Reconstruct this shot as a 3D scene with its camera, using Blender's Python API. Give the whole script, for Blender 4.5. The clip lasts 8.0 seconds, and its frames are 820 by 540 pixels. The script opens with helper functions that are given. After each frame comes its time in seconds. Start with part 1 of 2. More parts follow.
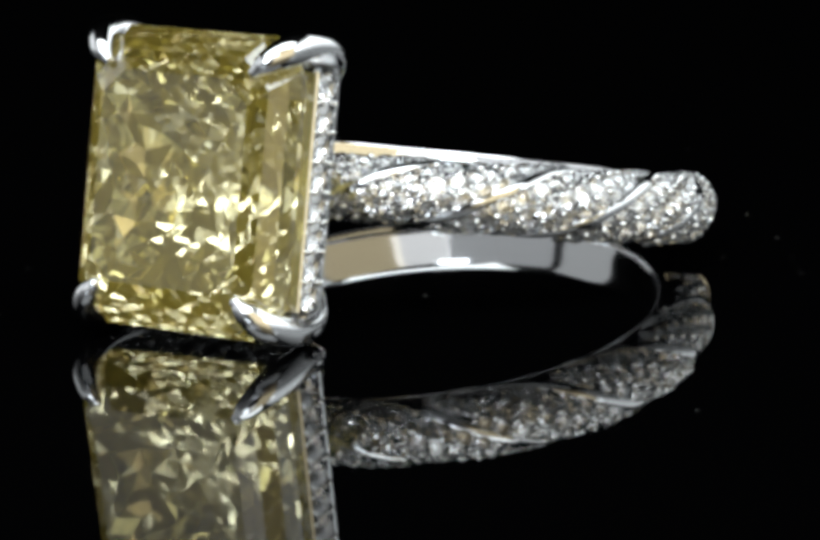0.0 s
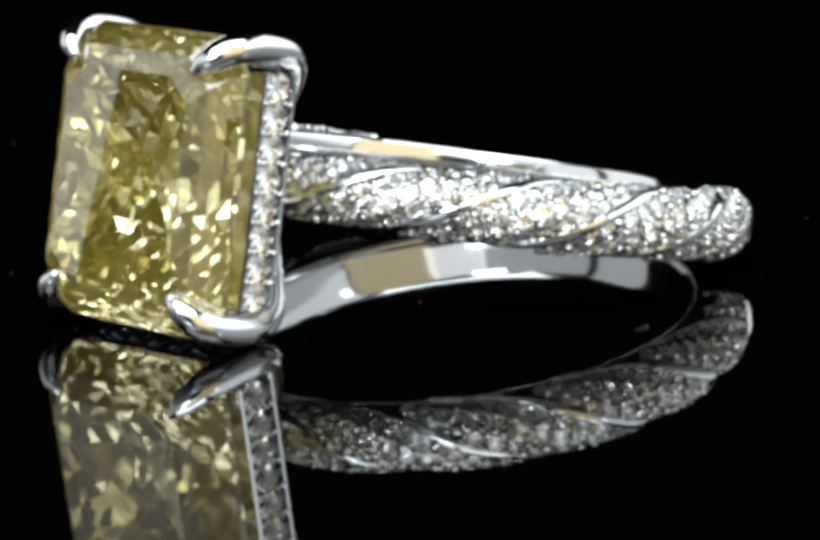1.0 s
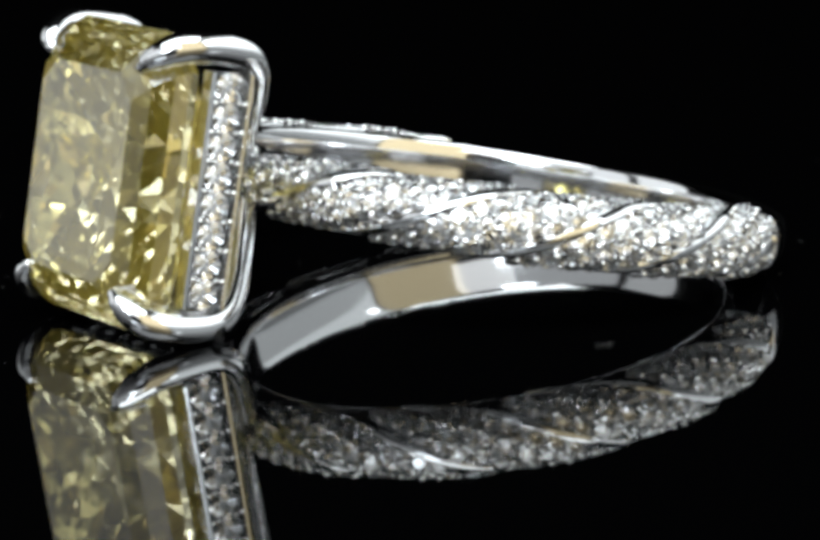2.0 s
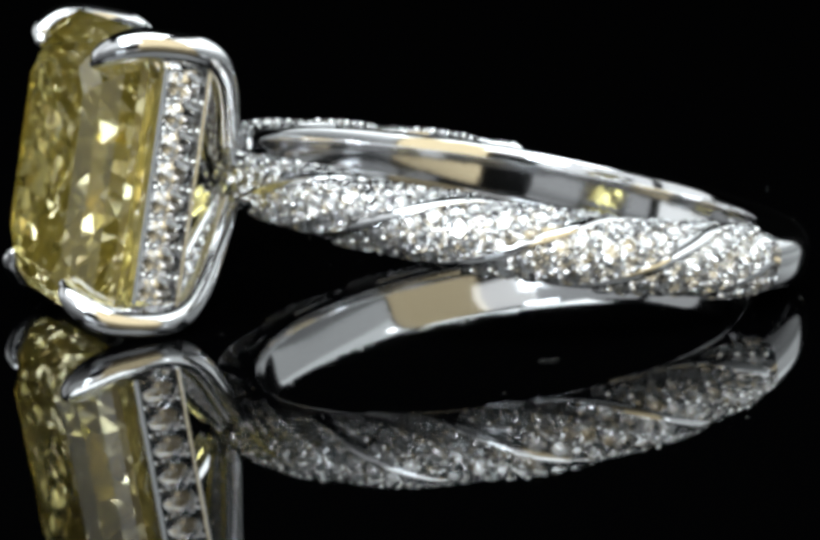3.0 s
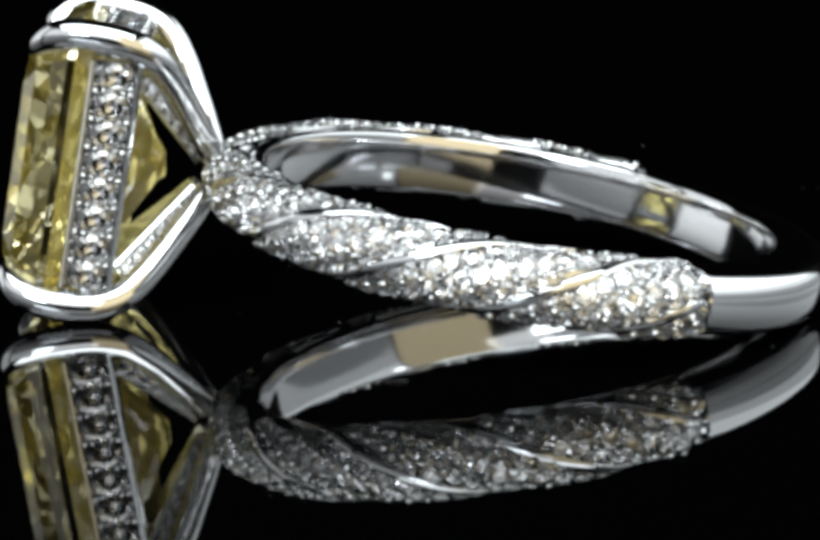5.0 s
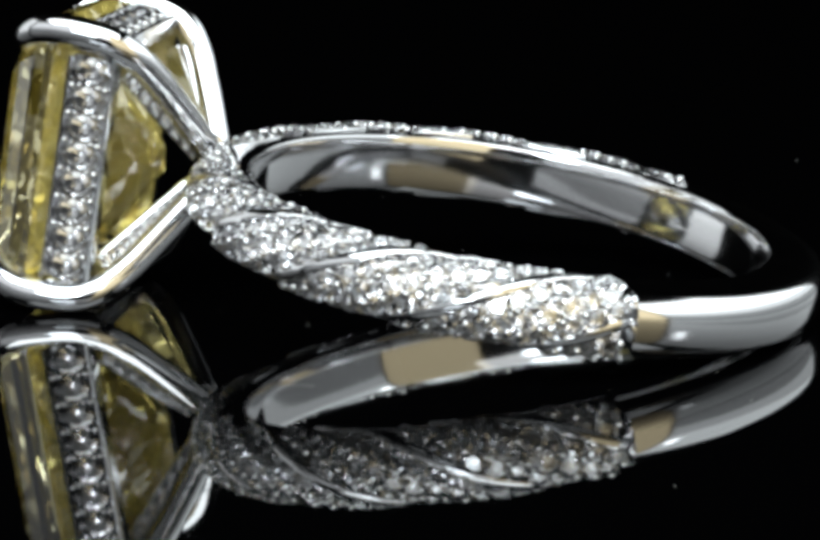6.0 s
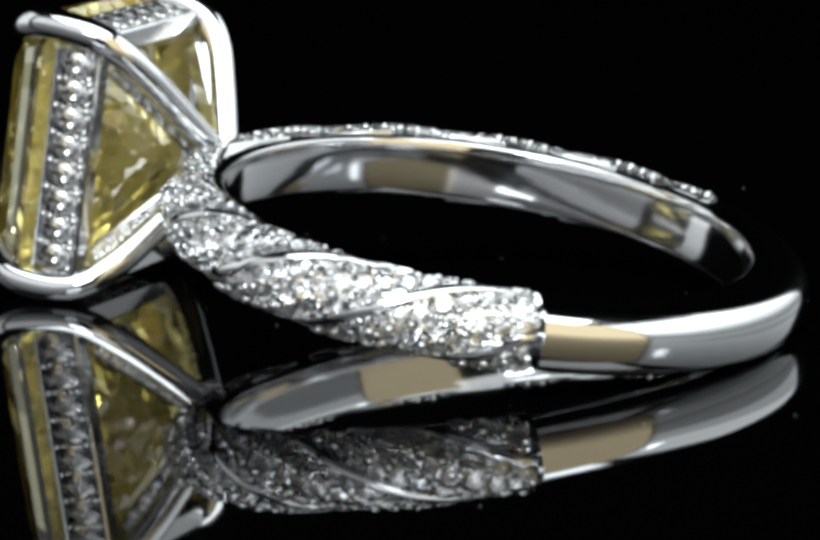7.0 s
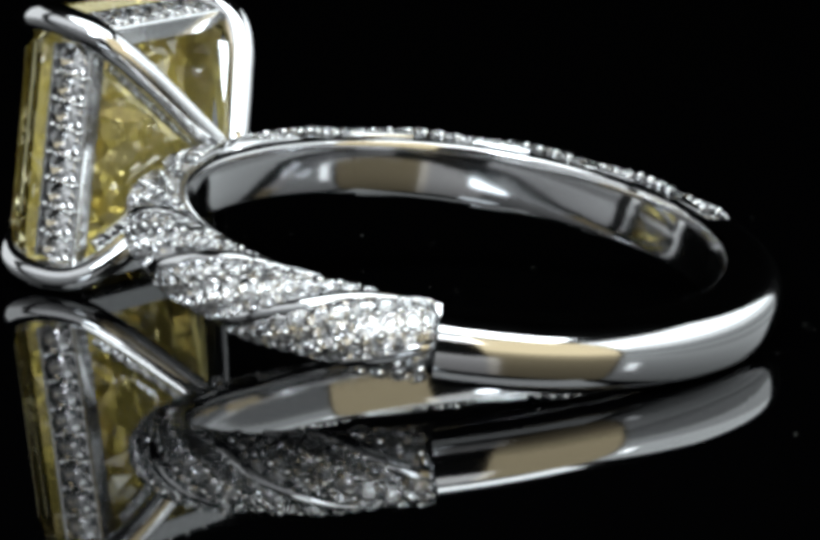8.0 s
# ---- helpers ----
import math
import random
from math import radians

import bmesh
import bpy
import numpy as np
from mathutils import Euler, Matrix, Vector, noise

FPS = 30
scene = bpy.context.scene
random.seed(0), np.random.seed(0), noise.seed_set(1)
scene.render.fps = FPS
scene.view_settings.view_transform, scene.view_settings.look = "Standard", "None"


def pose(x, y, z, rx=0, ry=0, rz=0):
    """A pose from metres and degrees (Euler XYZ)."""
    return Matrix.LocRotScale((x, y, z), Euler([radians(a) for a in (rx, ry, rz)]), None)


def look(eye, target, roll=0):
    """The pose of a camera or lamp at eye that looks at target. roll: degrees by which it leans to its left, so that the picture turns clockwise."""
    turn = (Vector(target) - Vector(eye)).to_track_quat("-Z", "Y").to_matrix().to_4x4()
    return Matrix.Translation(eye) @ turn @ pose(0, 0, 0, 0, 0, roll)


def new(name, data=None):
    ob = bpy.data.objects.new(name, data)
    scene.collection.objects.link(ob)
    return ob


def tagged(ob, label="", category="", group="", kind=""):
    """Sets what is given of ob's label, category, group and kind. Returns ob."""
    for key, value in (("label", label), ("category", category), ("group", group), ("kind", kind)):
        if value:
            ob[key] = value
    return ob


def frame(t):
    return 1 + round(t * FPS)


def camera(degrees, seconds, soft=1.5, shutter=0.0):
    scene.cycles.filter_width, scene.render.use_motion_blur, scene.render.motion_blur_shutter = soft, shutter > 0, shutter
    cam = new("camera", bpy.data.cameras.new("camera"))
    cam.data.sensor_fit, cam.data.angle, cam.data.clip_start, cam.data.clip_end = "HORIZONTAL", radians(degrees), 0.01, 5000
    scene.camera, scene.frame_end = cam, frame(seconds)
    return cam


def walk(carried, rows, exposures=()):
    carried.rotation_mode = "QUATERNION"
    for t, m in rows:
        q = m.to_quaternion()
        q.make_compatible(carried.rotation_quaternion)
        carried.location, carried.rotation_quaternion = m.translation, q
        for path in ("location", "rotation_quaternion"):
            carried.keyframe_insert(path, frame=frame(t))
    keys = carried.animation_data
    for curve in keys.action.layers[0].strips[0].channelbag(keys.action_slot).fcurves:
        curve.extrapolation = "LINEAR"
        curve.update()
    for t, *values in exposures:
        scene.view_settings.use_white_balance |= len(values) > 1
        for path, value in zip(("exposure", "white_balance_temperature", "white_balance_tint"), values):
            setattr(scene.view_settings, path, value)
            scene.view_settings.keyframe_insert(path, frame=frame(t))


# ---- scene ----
from mathutils import geometry

MM = 0.001

# camera: a macro lens on a stand, looking down on the turntable
EYE = Vector((0.0, -0.0925, 0.02038))
YAW, PITCH = radians(2.487), radians(11.983)
AIM = EYE + 0.09 * Vector((math.sin(YAW) * math.cos(PITCH), math.cos(YAW) * math.cos(PITCH), -math.sin(PITCH)))
cam = camera(15.76, 8.0, soft=4.5)
walk(cam, [(0.0, look(EYE, AIM)), (8.0, look(EYE, AIM))], exposures=[(0.0, 0.10), (0.6, 0.20), (3.0, 0.14), (4.5, 0.08), (6.0, 0.04), (7.0, 0.04), (7.5, -0.15), (8.0, -0.18)])

# ---- light: a dark photo box with soft panels round the camera ----
world = bpy.data.worlds.new("studio")
world.use_nodes = True
world.node_tree.nodes["Background"].inputs["Color"].default_value = (0.5, 0.55, 0.6, 1)
world.node_tree.nodes["Background"].inputs["Strength"].default_value = 0.001
scene.world = world


def lamp(name, place, target, width, height, radiance, colour):
    """A rectangular panel lamp whose face glows with that radiance."""
    data = bpy.data.lights.new(name, "AREA")
    data.shape, data.size, data.size_y = "RECTANGLE", width * MM, height * MM
    data.energy = radiance * math.pi * width * height * MM * MM * 4
    data.color = colour
    ob = new(name, data)
    ob.matrix_world = look(Vector(place) * MM, Vector(target) * MM)
    return ob


RING_SPOT = (0, 0, 4)


def beside(name, turn, away, low, high, width, radiance, colour):
    """An upright panel, turn degrees to the right of the line from ring to camera."""
    a = radians(turn - 90)
    place = (away * math.cos(a), away * math.sin(a), (low + high) / 2)
    return lamp(name, place, (0, 0, (low + high) / 2), width, high - low, radiance, colour)


beside("panel_lamp_neutral_low", 97, 200, -8, 24, 352, 0.10, (0.91, 0.98, 1.0))
beside("panel_lamp_neutral", 97, 200, 24, 62, 352, 0.26, (0.91, 0.98, 1.0))
beside("panel_lamp_neutral_high", 97, 200, 62, 230, 352, 0.46, (0.91, 0.98, 1.0))
beside("panel_lamp_warm", 32, 225, -8, 210, 185, 0.28, (1.0, 0.87, 0.56))
beside("panel_lamp_grey_low", -48, 225, -8, 40, 280, 0.09, (0.92, 0.97, 1.0))
beside("panel_lamp_grey", -48, 225, 40, 210, 280, 0.24, (0.92, 0.97, 1.0))
beside("panel_lamp_west", -104, 210, -8, 200, 135, 0.25, (0.93, 0.98, 1.0))
# added fill above the camera, no known source; brightens the yellow stone
beside("fill_lamp_front", -2, 235, 75, 205, 130, 0.55, (0.95, 0.98, 0.99))
beside("led_strip_low", -19, 190, 62, 84, 62, 5.0, (0.82, 0.93, 1.0))
beside("led_strip_high", -19, 190, 150, 182, 62, 5.0, (0.82, 0.93, 1.0))
beside("led_strip_east", 61, 190, 76, 104, 15, 2.4, (0.90, 0.97, 1.0))
lamp("overhead_lamp", (0, -95, 225), RING_SPOT, 320, 130, 1.35, (0.91, 0.98, 1.0))



# ---- materials ----
def material(name, base, rough, metal=0.0, **more):
    mat = bpy.data.materials.new(name)
    mat.use_nodes = True
    sh = mat.node_tree.nodes["Principled BSDF"]
    sh.inputs["Base Color"].default_value = (*base, 1)
    sh.inputs["Roughness"].default_value = rough
    sh.inputs["Metallic"].default_value = metal
    for key, value in more.items():
        sh.inputs[key.replace("_", " ")].default_value = value
    return mat, mat.node_tree, sh


def noise_at(tree, scale, detail=3.0):
    co = tree.nodes.new("ShaderNodeTexCoord")
    tex = tree.nodes.new("ShaderNodeTexNoise")
    tex.inputs["Scale"].default_value = scale
    tex.inputs["Detail"].default_value = detail
    tree.links.new(co.outputs["Object"], tex.inputs["Vector"])
    return tex


def ramp(tree, source, stops):
    node = tree.nodes.new("ShaderNodeValToRGB")
    ends = node.color_ramp.elements
    ends[0].position, ends[0].color = stops[0][0], (*stops[0][1], 1)
    ends[1].position, ends[1].color = stops[1][0], (*stops[1][1], 1)
    tree.links.new(source, node.inputs["Fac"])
    return node


def polished_metal(name, base, low, high, bump):
    """Rhodium-bright gold: fine hairlines, and gloss that wanders a little."""
    mat, tree, sh = material(name, base, low, 1.0)
    tex = noise_at(tree, 900.0, 4.0)
    span = tree.nodes.new("ShaderNodeMapRange")
    span.inputs["To Min"].default_value, span.inputs["To Max"].default_value = low, high
    tree.links.new(tex.outputs["Fac"], span.inputs["Value"])
    tree.links.new(span.outputs["Result"], sh.inputs["Roughness"])
    fine = noise_at(tree, 6000.0, 2.0)
    relief = tree.nodes.new("ShaderNodeBump")
    relief.inputs["Strength"].default_value, relief.inputs["Distance"].default_value = bump, 0.00002
    tree.links.new(fine.outputs["Fac"], relief.inputs["Height"])
    tree.links.new(relief.outputs["Normal"], sh.inputs["Normal"])
    return mat


WHITE_GOLD = polished_metal("white_gold", (0.78, 0.78, 0.79), 0.07, 0.12, 0.05)
SETTING_GOLD = polished_metal("setting_gold", (0.80, 0.81, 0.82), 0.10, 0.20, 0.15)


def gem(name, colour, index, rough, clear=1.0):
    """A cut stone; clear below 1 adds diffuse colour, standing in for returned light."""
    return material(name, colour, rough, 0.0, Transmission_Weight=clear, IOR=index)[0]


DIAMOND = gem("white_diamond", (0.99, 0.99, 1.0), 2.2, 0.03)
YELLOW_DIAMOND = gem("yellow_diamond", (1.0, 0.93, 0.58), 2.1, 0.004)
# deeper yellow and a diffuse part paint in light returned inside the stone
PAVILION_INNER_LIGHT = gem("yellow_pavilion_inner_light", (1.0, 0.83, 0.23), 2.1, 0.02, 0.72)

BLACK_GLASS, tree, sh = material("black_glass", (0.0005, 0.0005, 0.0006), 0.012, 0.0, IOR=1.55)
smear = noise_at(tree, 60.0, 5.0)
span = tree.nodes.new("ShaderNodeMapRange")
span.inputs["To Min"].default_value, span.inputs["To Max"].default_value = 0.01, 0.035
tree.links.new(smear.outputs["Fac"], span.inputs["Value"])
tree.links.new(span.outputs["Result"], sh.inputs["Roughness"])

DUST = material("dust", (0.25, 0.25, 0.24), 0.9)[0]
BLACK_CLOTH, tree, sh = material("black_cloth", (0.0015, 0.0015, 0.0015), 1.0, Specular_IOR_Level=0.0)
weave = noise_at(tree, 2500.0, 2.0)
tint = ramp(tree, weave.outputs["Fac"], [(0.3, (0.002, 0.002, 0.002)), (0.7, (0.004, 0.004, 0.0044))])
tree.links.new(tint.outputs["Color"], sh.inputs["Base Color"])


# ---- building helpers ----
def part(name, bm, mat, parent=None, label="", smooth=True):
    """Links a bmesh, drawn in millimetres, as one mesh object under a thing or a part."""
    me = bpy.data.meshes.new(name)
    bmesh.ops.scale(bm, vec=(MM, MM, MM), verts=bm.verts)
    bmesh.ops.recalc_face_normals(bm, faces=bm.faces)
    for f in bm.faces:
        f.smooth = smooth
    bm.to_mesh(me)
    bm.free()
    me.materials.append(mat)
    ob = new(name, me)
    ob.parent = parent
    if label:
        tagged(ob, label)
    return ob


def loft(bm, rings, closed_along=False, cap=False):
    """Faces between rings of points of equal length, each ring closed."""
    rows = [[bm.verts.new(p) for p in ring] for ring in rings]
    count, n = len(rows), len(rows[0])
    for i in range(count if closed_along else count - 1):
        a, b = rows[i], rows[(i + 1) % count]
        for j in range(n):
            bm.faces.new((a[j], a[(j + 1) % n], b[(j + 1) % n], b[j]))
    if cap:
        bm.faces.new(rows[0])
        bm.faces.new(rows[-1])
    return rows


def glide(points, steps):
    """A smooth line through points (Catmull-Rom), any number of values each."""
    pts = [np.array(p, float) for p in points]
    pts = [2 * pts[0] - pts[1], *pts, 2 * pts[-1] - pts[-2]]
    out = []
    for i in range(1, len(pts) - 2):
        a, b, c, d = pts[i - 1:i + 3]
        for k in range(steps):
            t = k / steps
            out.append(0.5 * (2 * b + (c - a) * t + (2 * a - 5 * b + 4 * c - d) * t * t + (3 * b - 3 * c + d - a) * t ** 3))
    out.append(pts[-2])
    return out


def tube(bm, line, sides=12, flat=1.0):
    """A round bar along rows of (x, y, z, radius), rounded off at both ends."""
    rings = []
    n = len(line)
    side = None
    for i, row in enumerate(line):
        here = Vector(row[:3])
        ahead = Vector(line[min(i + 1, n - 1)][:3]) - Vector(line[max(i - 1, 0)][:3])
        ahead.normalize()
        if side is None:
            side = ahead.orthogonal().normalized()
        side = (side - side.dot(ahead) * ahead).normalized()
        other = ahead.cross(side)
        r = float(row[3])
        rings.append([here + r * (math.cos(2 * math.pi * j / sides) * side + flat * math.sin(2 * math.pi * j / sides) * other) for j in range(sides)])
    loft(bm, rings, cap=True)


def bar(name, line, mat, parent, label="", sides=12, dome=True):
    if dome:
        first, last = np.array(line[0], float), np.array(line[-1], float)
        a, b = first[:3] - np.array(line[1][:3]), last[:3] - np.array(line[-2][:3])
        a, b = a / np.linalg.norm(a), b / np.linalg.norm(b)
        head = [np.array([*(first[:3] + a * first[3] * math.sin(q)), first[3] * max(0.08, math.cos(q))]) for q in (1.5, 1.1, 0.7, 0.35)]
        tail = [np.array([*(last[:3] + b * last[3] * math.sin(q)), last[3] * max(0.08, math.cos(q))]) for q in (0.35, 0.7, 1.1, 1.5)]
        line = [*head, *line, *tail]
    bm = bmesh.new()
    tube(bm, line, sides)
    return part(name, bm, mat, parent, label)


# ---- setting ----
def disc(radius, low, high, sides=128, bevel=0.6):
    bm = bmesh.new()
    prof = [(radius - bevel, low), (radius, low + bevel), (radius, high - bevel), (radius - bevel * 0.3, high - bevel * 0.3), (radius - bevel, high)]
    loft(bm, [[(r * math.cos(2 * math.pi * k / sides), r * math.sin(2 * math.pi * k / sides), z) for k in range(sides)] for r, z in prof], cap=True)
    return bm


def slab(x0, x1, y0, y1, z0, z1):
    bm = bmesh.new()
    bmesh.ops.create_cube(bm, size=1.0)
    for v in bm.verts:
        v.co = ((x0 + x1) / 2 + v.co.x * (x1 - x0), (y0 + y1) / 2 + v.co.y * (y1 - y0), (z0 + z1) / 2 + v.co.z * (z1 - z0))
    return bm


for name, box in (("table", (-330, 330, -330, 600, -32, -12)), ("wall_north", (-330, 330, 600, 612, -32, 330)), ("wall_south", (-330, 330, -342, -330, -32, 330)),
                  ("wall_west", (-342, -330, -342, 612, -32, 330)), ("wall_east", (330, 342, -342, 612, -32, 330)), ("ceiling", (-342, 342, -342, 612, 330, 342))):
    ob = part(name, slab(*box), BLACK_CLOTH, smooth=False)
    tagged(ob, "matte black cloth lining of the photo box", "table" if name == "table" else "wall", kind="structure")

turntable = new("turntable")
tagged(turntable, "glossy black round turntable with faint dust", "turntable")
part("plate", disc(88, -4, 0), BLACK_GLASS, turntable, smooth=False)
part("base", disc(60, -12, -4.2), BLACK_CLOTH, turntable, "matte black drum under the plate", smooth=False)


def build_dust():
    """Faint specks on the plate, and one short curled fibre."""
    rnd = random.Random(21)
    bm = bmesh.new()
    spots = [(9.76, -13.24), (15.35, -11.05), (13.71, -15.86), (-3.2, 8.6), (-1.7, 9.4), (4.2, 16.8), (0.8, 9.6)]
    spots += [(rnd.gauss(4, 13), rnd.gauss(-2, 13)) for _ in range(60)]
    for x, y in spots:
        size = 0.009 + 0.016 * rnd.random() ** 3
        bmesh.ops.create_icosphere(bm, subdivisions=1, radius=size, matrix=Matrix.Translation((x, y, size * 0.5)))
    ob = part("dust", bm, DUST, turntable, "pale dust specks", smooth=False)
    tagged(ob, kind="stuff")
    line = glide([(-2.35, -11.75, 0.02, 0.003), (-2.15, -11.95, 0.05, 0.0035), (-2.1, -12.1, 0.06, 0.0035), (-1.95, -12.0, 0.05, 0.0035), (-1.75, -12.05, 0.02, 0.003)], 4)
    bar("fibre", line, DUST, turntable, "short curled pale fibre", 6)


build_dust()


# ---- the ring ----
# ring space: x towards the stone, z along the finger, y to the side; the hole's middle is the origin
ring = new("ring")
tagged(ring, "white gold ring with yellow radiant-cut stone lying on black glass", "ring")

HOLE, PAVE_END = 8.05, 121.8
MID_R, DEPTH, HALF = 8.45, 1.22, 1.04
SLOPE, PITCH_DEG, FIRST = 4.5, 26.3, -13.3


def around(phi, r, z):
    a = radians(phi)
    return (r * math.cos(a), r * math.sin(a), z)


def rope(phi, alpha, lift=0.0):
    """A point of the twisted half of the band; phi round the finger, alpha round the bar's section, in degrees."""
    a = radians(alpha)
    narrow = 0.86 + 0.14 * min(1.0, abs(phi) / 60.0)
    lift -= 0.22 * max(0.0, (abs(phi) - PAVE_END + 2.6) / 2.6) ** 2
    return Vector(around(phi, MID_R + (DEPTH + lift) * math.cos(a), (HALF * narrow + lift) * math.sin(a)))


def band_section(phi):
    """The closed outline of the plain bar at phi: flat inside, domed outside."""
    inset = 0.10 if abs(phi) <= PAVE_END else 0.0
    pts = []
    for k in range(29):
        a = radians(-98 + 196 * k / 28)
        c, s = math.cos(a), math.sin(a)
        if inset:
            narrow = 0.86 + 0.14 * min(1.0, abs(phi) / 60.0)
            sunk = 0.5 * max(0.0, c) ** 0.6
            r, z = MID_R + (DEPTH - sunk) * c, (HALF * narrow - sunk - 0.02) * s
        else:
            r = 8.95 + 0.98 * math.copysign(abs(c) ** 0.8, c)
            z = -0.06 * min(1.0, max(0.0, (abs(phi) - PAVE_END) / 25)) + 0.96 * math.copysign(abs(s) ** 0.7, s)
        pts.append(around(phi, r, z))
    rim = 0.97 if inset else 1.04
    top, low = pts[-1][2] * rim, pts[0][2] * rim
    edge = [(0.0, 0.05), (0.02, 0.02), (0.05, 0.005)]
    wall = [(top - drop, out) for drop, out in edge]
    wall += [(top - 0.1 + (low - top + 0.2) * k / 14, 0.0) for k in range(15)]
    wall += [(low + drop, out) for drop, out in reversed(edge)]
    for z, out in wall:
        pts.append(around(phi, HOLE + out + 0.02 * z * z + 0.07 * z ** 4, z))
    return pts


def build_band():
    bm = bmesh.new()
    stops = sorted([*np.linspace(-180, 178.5, 240), -PAVE_END - 0.2, -PAVE_END, PAVE_END, PAVE_END + 0.2])
    loft(bm, [band_section(p) for p in stops], closed_along=True)
    ob = part("band", bm, WHITE_GOLD, ring, "polished white gold band, plain at the back")
    ob.data.set_sharp_from_angle(angle=radians(40))
    return ob


band = build_band()


def brilliant(name):
    """One small round brilliant, unit girdle radius, table up."""
    bm = bmesh.new()

    def circle(r, z, off, n=8):
        return [bm.verts.new((r * math.cos(2 * math.pi * (k + off) / n), r * math.sin(2 * math.pi * (k + off) / n), z)) for k in range(n)]

    table, star, top, low = circle(0.56, 0.34, 0), circle(0.80, 0.20, 0.5), circle(1.0, 0.03, 0), circle(1.0, -0.03, 0)
    tip = bm.verts.new((0, 0, -0.86))
    bm.faces.new(table)
    for k in range(8):
        j = (k + 1) % 8
        bm.faces.new((table[k], star[k], table[j]))
        bm.faces.new((table[k], top[k], star[k]))
        bm.faces.new((star[k], top[j], table[j]))
        bm.faces.new((star[k], top[k], top[j]))
        bm.faces.new((top[k], low[k], low[j], top[j]))
        bm.faces.new((low[k], tip, low[j]))
    bmesh.ops.recalc_face_normals(bm, faces=bm.faces)
    me = bpy.data.meshes.new(name)
    bm.to_mesh(me)
    bm.free()
    me.materials.append(DIAMOND)
    return me


def bead_mesh():
    bm = bmesh.new()
    bmesh.ops.create_uvsphere(bm, u_segments=8, v_segments=5, radius=1.0)
    for f in bm.faces:
        f.smooth = True
    me = bpy.data.meshes.new("bead")
    bm.to_mesh(me)
    bm.free()
    me.materials.append(SETTING_GOLD)
    return me


GEM_MESH, BEAD_MESH = brilliant("pave_stone"), bead_mesh()
chance = random.Random(5)


def seat(name, mesh, parent, place, normal, size, spin=0.0):
    """A small stone or bead at a place of ring space, facing along normal."""
    ob = new(name, mesh)
    ob.parent = parent
    turn = Vector(normal).to_track_quat("Z", "Y").to_matrix().to_4x4()
    ob.matrix_basis = Matrix.Translation(Vector(place) * MM) @ turn @ pose(0, 0, 0, 0, 0, spin) @ Matrix.Scale(size * MM, 4)
    return ob


def twist(d):
    """The section angle of a wire d degrees past its middle: a helix that flattens out along the band's edges."""
    a = SLOPE * abs(d)
    return math.copysign(a if a < 58 else 58 + 35 * (1 - math.exp(-(a - 58) / 35)), d)


def strand_point(side, k, phi, f, lift=0.0):
    """On strand k: f runs 0 to 1 from its lower wire to its upper one."""
    first, second = FIRST + PITCH_DEG * k, FIRST + PITCH_DEG * (k + 1)
    alpha = twist(phi - second) + f * (twist(phi - first) - twist(phi - second))
    fade = min(1.0, max(0.0, (110 - abs(alpha)) / 45))
    p = rope(phi, alpha, 0.20 * fade * math.sin(math.pi * min(1, max(0, f))) ** 0.7 + lift)
    return Vector((p.x, side * p.y, p.z)), alpha


def strand_normal(side, k, phi, f):
    a = strand_point(side, k, phi + 0.4, f)[0] - strand_point(side, k, phi - 0.4, f)[0]
    b = strand_point(side, k, phi, f + 0.02)[0] - strand_point(side, k, phi, f - 0.02)[0]
    n = a.cross(b).normalized()
    p = strand_point(side, k, phi, f)[0]
    out = p - Vector(around(math.degrees(math.atan2(p.y, p.x)), MID_R - 0.3, 0))
    return n if n.dot(out) > 0 else -n


def base_point(side, k, phi, f):
    """The floor under the stones."""
    alpha = strand_point(side, k, phi, f)[1]
    return strand_point(side, k, phi, f, -0.30 * max(0.0, math.cos(radians(alpha))) ** 0.6)[0]


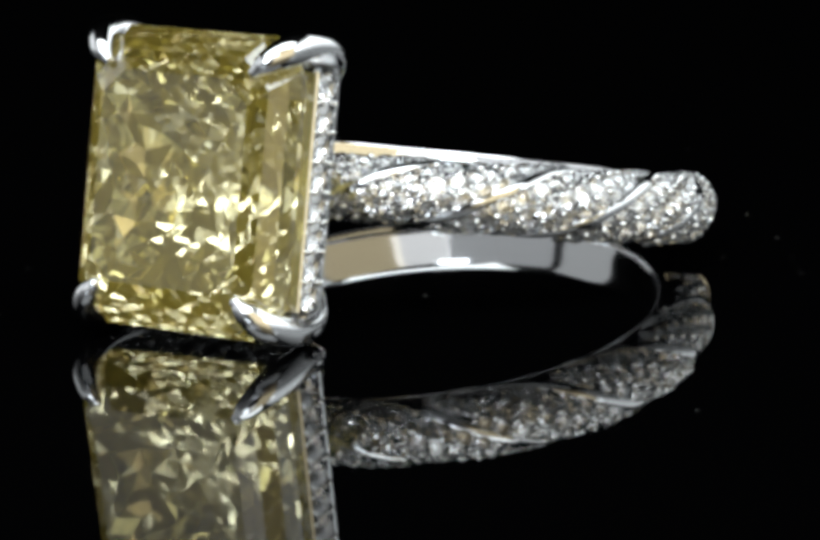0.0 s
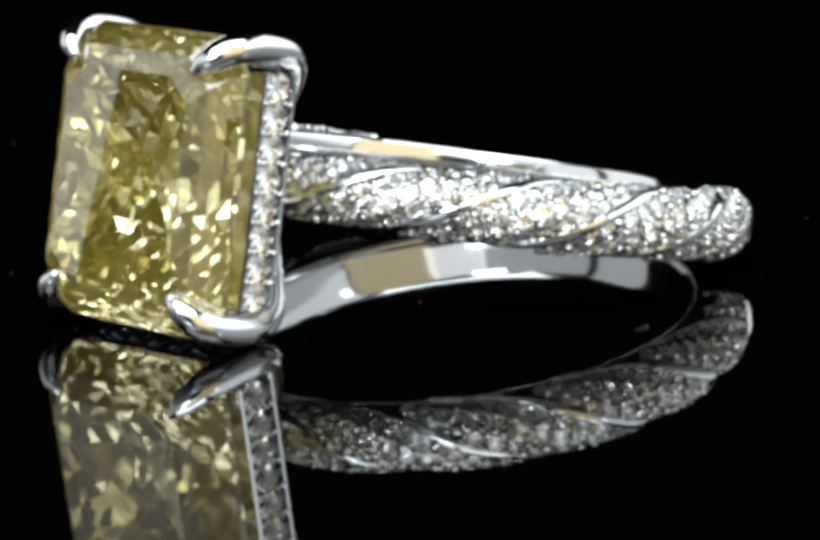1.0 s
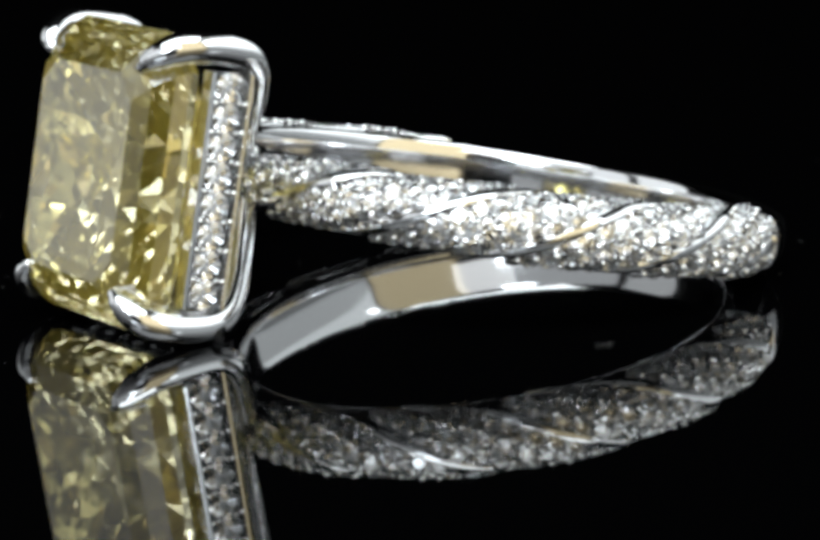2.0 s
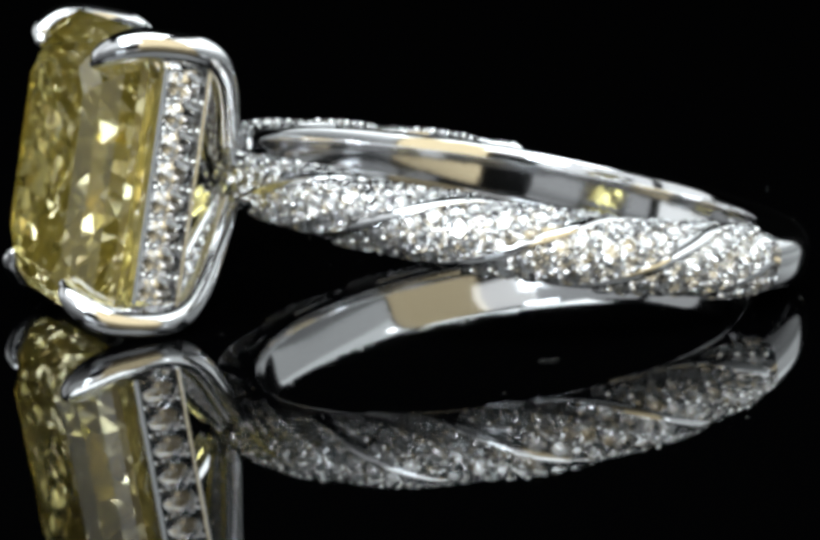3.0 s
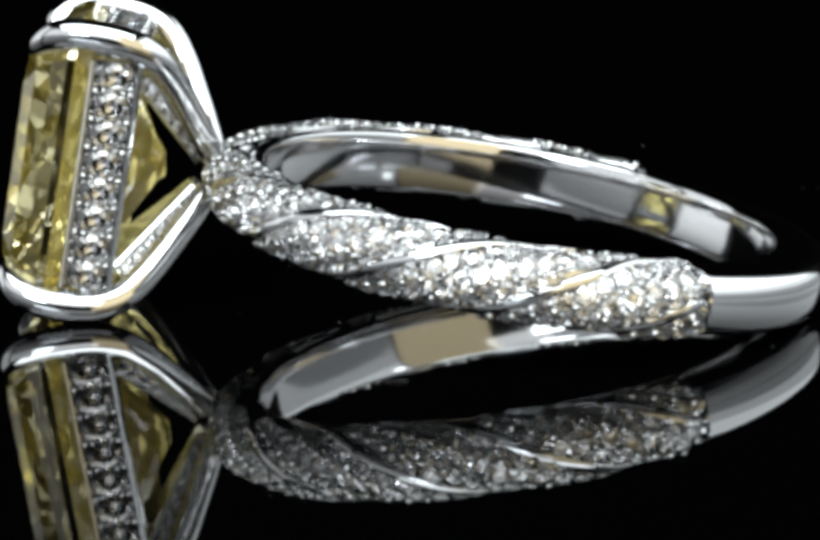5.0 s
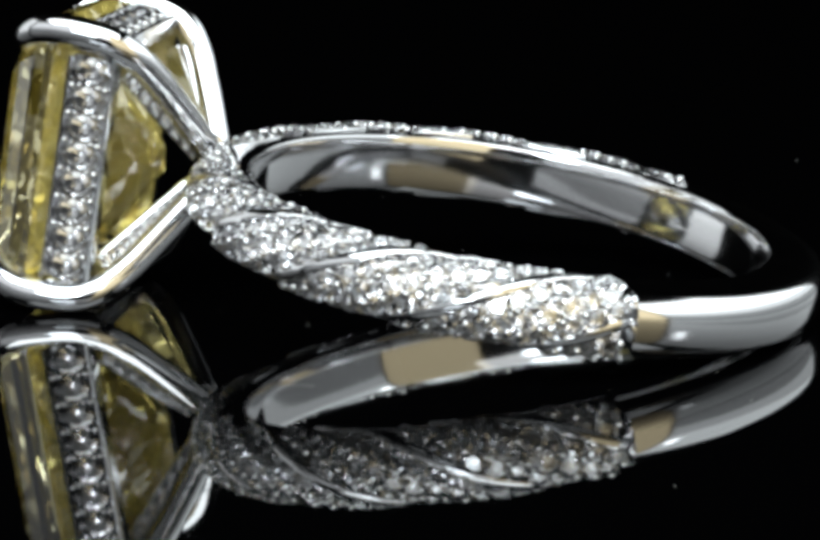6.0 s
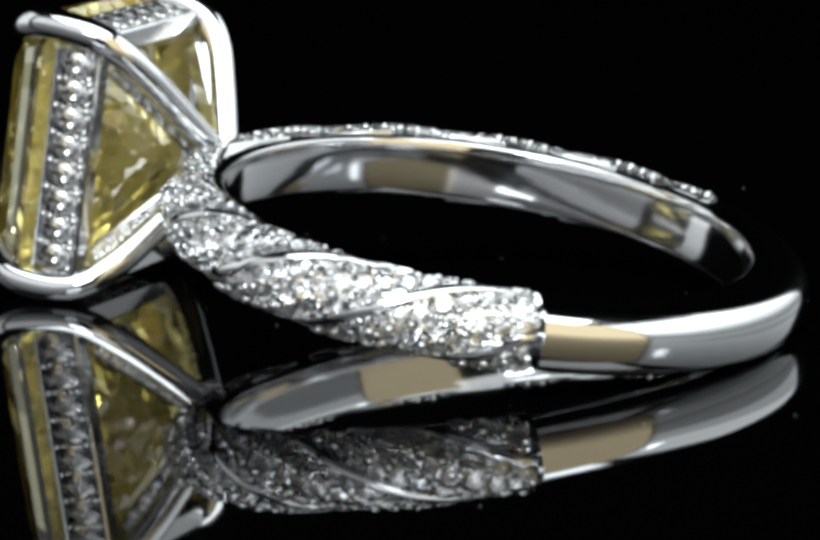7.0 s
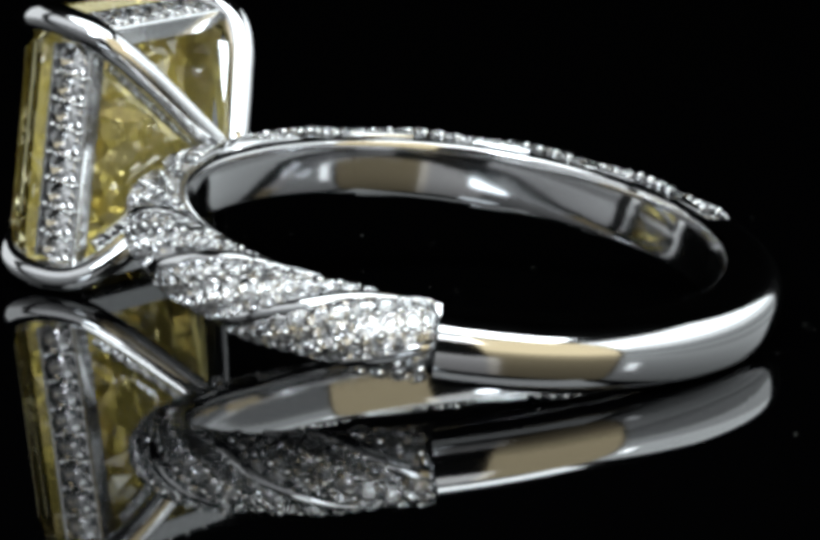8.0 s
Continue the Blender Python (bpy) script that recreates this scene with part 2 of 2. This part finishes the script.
def build_strand(side, k):
    first, second = FIRST + PITCH_DEG * k, FIRST + PITCH_DEG * (k + 1)
    lo, hi = max(0.0, first - 32), min(PAVE_END, second + 32)
    bm = bmesh.new()
    rows = []
    n_phi, n_f = 44, 12
    for i in range(n_phi + 1):
        phi = lo + (hi - lo) * i / n_phi
        rows.append([bm.verts.new(base_point(side, k, phi, j / n_f)) for j in range(n_f + 1)])
    for a, b in zip(rows, rows[1:]):
        for j in range(n_f):
            bm.faces.new((a[j], a[j + 1], b[j + 1], b[j]))
    strand = part("strand", bm, SETTING_GOLD, ring, "rope strand paved with small white diamonds")
    # staggered rows of stones, fewer where the strand narrows; beads in the gaps
    step = 3.5
    for row, f in enumerate((0.20, 0.50, 0.80)):
        for i in range(int((hi - lo) / step) + 1):
            phi = lo + (i + 0.5 * (row % 2)) * step + chance.uniform(-0.25, 0.25)
            width = twist(phi - first) - twist(phi - second)
            if not 1 < phi < PAVE_END - 2.2 or width < 16 or (row != 1 and width < 72):
                continue
            p, alpha = strand_point(side, k, phi, f, -0.05)
            if -68 < alpha < 88:
                size = min(0.26 + 0.10 * max(0.0, math.cos(radians(alpha))) ** 0.7, 0.10 + width * 0.0065)
                lean = Vector((chance.uniform(-1, 1), chance.uniform(-1, 1), chance.uniform(-1, 1))) * 0.07
                seat("pave_stone", GEM_MESH, strand, p, strand_normal(side, k, phi, f) + lean, size * chance.uniform(0.94, 1.06), chance.uniform(0, 45))
            for g, off, ball in ((f + 0.15, 0.25, 0.115),) if row < 2 else ((0.93, 0.5, 0.10), (0.07, 0.5, 0.11)):
                at = phi + off * step
                q, alpha2 = strand_point(side, k, at, g, -0.01)
                if -60 < alpha2 < 84 and 1 < at < PAVE_END - 1.0:
                    seat("bead", BEAD_MESH, strand, q, strand_normal(side, k, at, g), ball * chance.uniform(0.8, 1.2))
    return strand


def build_wire(side, k):
    """The thin polished fin between two strands, rounded on top."""
    centre = FIRST + PITCH_DEG * k
    line = []
    for i in range(61):
        phi = centre - 31 + 62 * i / 60
        if 0 <= phi <= PAVE_END:
            edge = max(0.0, abs(phi - centre) / 31 - 0.35) / 0.65
            line.append((phi, twist(phi - centre), 0.18 - 0.15 * edge, 0.19 - 0.15 * edge))
    if len(line) < 5:
        return
    rings = []
    for phi, alpha, high, half in line:
        low = -0.40 * max(0.0, math.cos(radians(alpha))) ** 0.6 - 0.05
        here, up = rope(phi, alpha, high), rope(phi, alpha, high + 0.1) - rope(phi, alpha, high)
        ahead = (rope(phi + 0.3, twist(phi + 0.3 - centre)) - rope(phi - 0.3, twist(phi - 0.3 - centre))).normalized()
        up = (up - up.dot(ahead) * ahead).normalized()
        across = ahead.cross(up)
        ring_pts = []
        for w, h in ((-1, low - high), (-1, -0.07), (-0.7, -0.02), (0, 0), (0.7, -0.02), (1, -0.07), (1, low - high)):
            p = here + across * half * w + up * h
            ring_pts.append((p.x, side * p.y, p.z))
        rings.append(ring_pts)
    bm = bmesh.new()
    loft(bm, rings, cap=True)
    ob = part("wire", bm, WHITE_GOLD, ring, "thin polished edge between strands")
    ob.data.set_sharp_from_angle(angle=radians(50))


for side in (1, -1):
    for k in range(6):
        build_strand(side, k)
    for k in range(0, 6):
        build_wire(side, k)


# ---- the head ----
LEAN = 0.0
GIRDLE_X, LONG, WIDE, CROP, HEAD_Z, HEAD_Y = 14.25, 4.47, 3.52, 1.05, -0.06, -0.32


def outline(scale, x, n_long, n_short, n_corner, crop=CROP):
    """A corner-cropped rectangle at depth x, its sides split evenly."""
    y, z, c = WIDE * scale, LONG * scale, crop * scale
    corners = [(y, -z + c), (y, z - c), (y - c, z), (-y + c, z), (-y, z - c), (-y, -z + c), (-y + c, -z), (y - c, -z)]
    splits = [n_long, n_corner, n_short, n_corner] * 2
    pts = []
    for i, n in enumerate(splits):
        a, b = corners[i], corners[(i + 1) % 8]
        pts += [(x - LEAN * (a[1] + (b[1] - a[1]) * k / n), HEAD_Y + a[0] + (b[0] - a[0]) * k / n, HEAD_Z + a[1] + (b[1] - a[1]) * k / n) for k in range(n)]
    return pts


def build_stone():
    bm = bmesh.new()
    rnd = random.Random(11)
    # crown: three stepped tiers under a flat table
    tiers = [[bm.verts.new(p) for p in outline(s, GIRDLE_X + x, 1, 1, 1)] for s, x in ((0.70, 1.40), (0.84, 1.06), (0.95, 0.55), (1.0, 0.12))]
    bm.faces.new(tiers[0])
    for a, b in zip(tiers, tiers[1:]):
        for j in range(8):
            bm.faces.new((a[j], a[(j + 1) % 8], b[(j + 1) % 8], b[j]))
    # girdle and a pavilion of many small facets, unevenly cut
    n = (9, 7, 3)
    edge = [bm.verts.new(p) for p in outline(1.0, GIRDLE_X - 0.12, *n)]
    top, at = tiers[-1], 0
    for i, count in enumerate((9, 3, 7, 3) * 2):
        run = [edge[(at + k) % len(edge)] for k in range(count + 1)]
        bm.faces.new((top[i], top[(i + 1) % 8], *reversed(run)))
        at += count
    spread = 0.52
    flat = [Vector((v.co.y - HEAD_Y, v.co.z - HEAD_Z)) for v in edge]
    inner = []
    for i in range(-8, 9):
        for j in range(-11, 12):
            y, z = (i + 0.5 * (j % 2)) * spread + rnd.uniform(-0.15, 0.15), j * spread * 0.87 + rnd.uniform(-0.15, 0.15)
            if max(abs(y) / WIDE, abs(z) / LONG, (abs(y) + abs(z)) / (WIDE + LONG - CROP)) < 0.93:
                inner.append(Vector((y, z)))
    spots, _, triangles, *_ = geometry.delaunay_2d_cdt(flat + inner, [], [list(range(len(flat)))], 1, 1e-5)
    verts = list(edge)
    for p in spots[len(edge):]:
        s = max(abs(p.x) / WIDE, abs(p.y) / LONG, (abs(p.x) + abs(p.y)) / (WIDE + LONG - CROP))
        deep = 0.12 + 3.15 * (1 - s) ** 0.92
        verts.append(bm.verts.new((GIRDLE_X - deep + rnd.uniform(-0.11, 0.11), p.x + HEAD_Y, p.y + HEAD_Z)))
    for tri in triangles:
        bm.faces.new([verts[k] for k in tri])
    # facets behind the girdle get the yellow with inner light painted in
    for f in bm.faces:
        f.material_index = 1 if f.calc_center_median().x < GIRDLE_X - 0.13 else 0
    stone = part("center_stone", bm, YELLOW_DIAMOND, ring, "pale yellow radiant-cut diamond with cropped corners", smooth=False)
    stone.data.materials.append(PAVILION_INNER_LIGHT)
    return stone


build_stone()


def build_prong(sy, sz):
    """A claw: over the stone's corner, down beside the collar, then straight in to the band, with a paved strip along its inner edge."""
    def at(x, y, z):
        return (x, sy * y + HEAD_Y + 0.07 - 0.3 * max(0.0, sz) * max(0.0, 12.2 - x) - 0.16 * max(0, sz) * max(0, -sy), sz * z + HEAD_Z + min(0, sz) * (0.09 * max(0.0, 12.2 - x) - 0.09))

    upper = [(9.85, 0.50, 0.66, 0.44), (10.3, 1.16, 1.48, 0.46), (10.76, 1.82, 2.30, 0.46), (11.24, 2.46, 3.08, 0.47), (11.85, 3.00, 3.78, 0.48), (12.7, 3.24, 4.14, 0.50), (14.0, 3.27, 4.20, 0.51),
             (14.8, 3.10, 4.02, 0.48), (15.3, 2.74, 3.66, 0.36), (15.42, 2.45, 3.38, 0.2)]
    line = glide([(*at(x, y, z), r) for x, y, z, r in upper], 6)
    claw = bar("prong", line, WHITE_GOLD, ring, "smooth polished claw over a stone corner", 20)
    # paved strip and its polished lip
    foot, head = Vector(at(10.05, 0.55, 0.42)), Vector(at(12.0, 2.55, 3.05))
    ahead = (head - foot).normalized()
    outward = Vector((-0.35, sy * 0.8, 0.0))
    outward = (outward - outward.dot(ahead) * ahead).normalized()
    across = ahead.cross(outward)
    bm = bmesh.new()
    loft(bm, [[foot.lerp(head, k / 6) + across * w + outward * h for w, h in ((-0.3, -0.2), (-0.3, 0.04), (-0.22, 0.1), (-0.2, 0.0), (0.2, 0.0), (0.22, 0.1), (0.3, 0.04), (0.3, -0.2))] for k in range(7)], cap=True)
    strip = part("paved_strip", bm, SETTING_GOLD, claw, "narrow strip of white diamonds beside the claw", smooth=False)
    for k in range(7):
        seat("pave_stone", GEM_MESH, strip, foot.lerp(head, (k + 0.5) / 7) + outward * 0.04, outward, 0.21, 20 * k)
        for w in (-0.15, 0.15):
            seat("bead", BEAD_MESH, strip, foot.lerp(head, (k + 1) / 7.2) + outward * 0.07 + across * w, outward, 0.07)


for sy in (1, -1):
    for sz in (1, -1):
        build_prong(sy, sz)


def build_rail(axis, sign):
    """One side of the paved collar under the stone's edge: a channel with raised lips."""
    half = 3.52 if axis == "y" else 2.6
    out = 3.49 if axis == "y" else 4.2
    prof = [(12.1, out - 0.6), (12.1, out - 0.04), (12.16, out + 0.02), (12.24, out), (12.27, out - 0.42), (13.5, out - 0.34), (13.53, out + 0.1), (13.6, out + 0.12), (13.66, out + 0.06), (13.66, out - 0.4)]

    def place(along, x, o):
        return (x - LEAN * along, sign * o + HEAD_Y, along + HEAD_Z) if axis == "y" else (x - LEAN * sign * o, along + HEAD_Y, sign * o + HEAD_Z)

    bm = bmesh.new()
    loft(bm, [[place(-half + 2 * half * i / 8, x, o) for x, o in prof] for i in range(9)], cap=True)
    rail = part("collar_rail", bm, SETTING_GOLD, ring, "flat collar bar paved with white diamonds", smooth=False)
    count = 8 if axis == "y" else 6
    gap = 2 * half / count
    normal = (-0.08, sign, 0) if axis == "y" else (-0.08, 0, sign)
    for i in range(count):
        a = -half + gap * (i + 0.5)
        ob = seat("pave_stone", GEM_MESH, rail, place(a, 12.88, out + 0.0), normal, 1.0)
        up = Vector(normal).normalized()
        side = Vector((1, 0, 0)) - up.x * up
        side.normalize()
        turn = Matrix((side, up.cross(side), up)).transposed().to_4x4()
        ob.matrix_basis = Matrix.Translation(ob.location) @ turn @ Matrix.Diagonal((0.63 * MM, 0.47 * MM, 0.46 * MM, 1)) @ pose(0, 0, 0, 0, 0, chance.uniform(-8, 8))
    for i in range(1, count):
        for x in (12.36, 12.58, 13.18, 13.42):
            a = -half + gap * i
            seat("bead", BEAD_MESH, rail, place(a + chance.uniform(-0.03, 0.03), x, out + 0.02), normal, 0.09 if 12.5 < x < 13.2 else 0.11)


for axis in "yz":
    for sign in (1, -1):
        build_rail(axis, sign)

# ---- how things move ----
HEADING, TILT, ROLL = 154.0, 9.4, 0.7
HUB = (6.08, -4.23, 2.52)
TURN = [(0.0, 85.84), (0.5, 79.66), (1.0, 73.55), (1.5, 67.50), (2.0, 61.40), (2.5, 55.20), (3.0, 48.96), (3.5, 42.70), (4.0, 36.68), (4.5, 30.88), (5.0, 24.65), (5.5, 18.35),
        (6.0, 12.03), (6.5, 6.01), (7.0, 0.0), (7.5, -5.97), (8.0, -11.75)]


def motions():
    lying = pose(HUB[0] * MM, HUB[1] * MM, HUB[2] * MM) @ pose(0, 0, 0, 0, 0, HEADING) @ pose(0, 0, 0, 0, -TILT, 0) @ pose(0, 0, 0, -ROLL, 0, 0)
    walk(ring, [(t, pose(0, 0, 0, 0, 0, a) @ lying) for t, a in TURN])
    walk(turntable, [(t, pose(0, 0, 0, 0, 0, a)) for t, a in TURN])


motions()
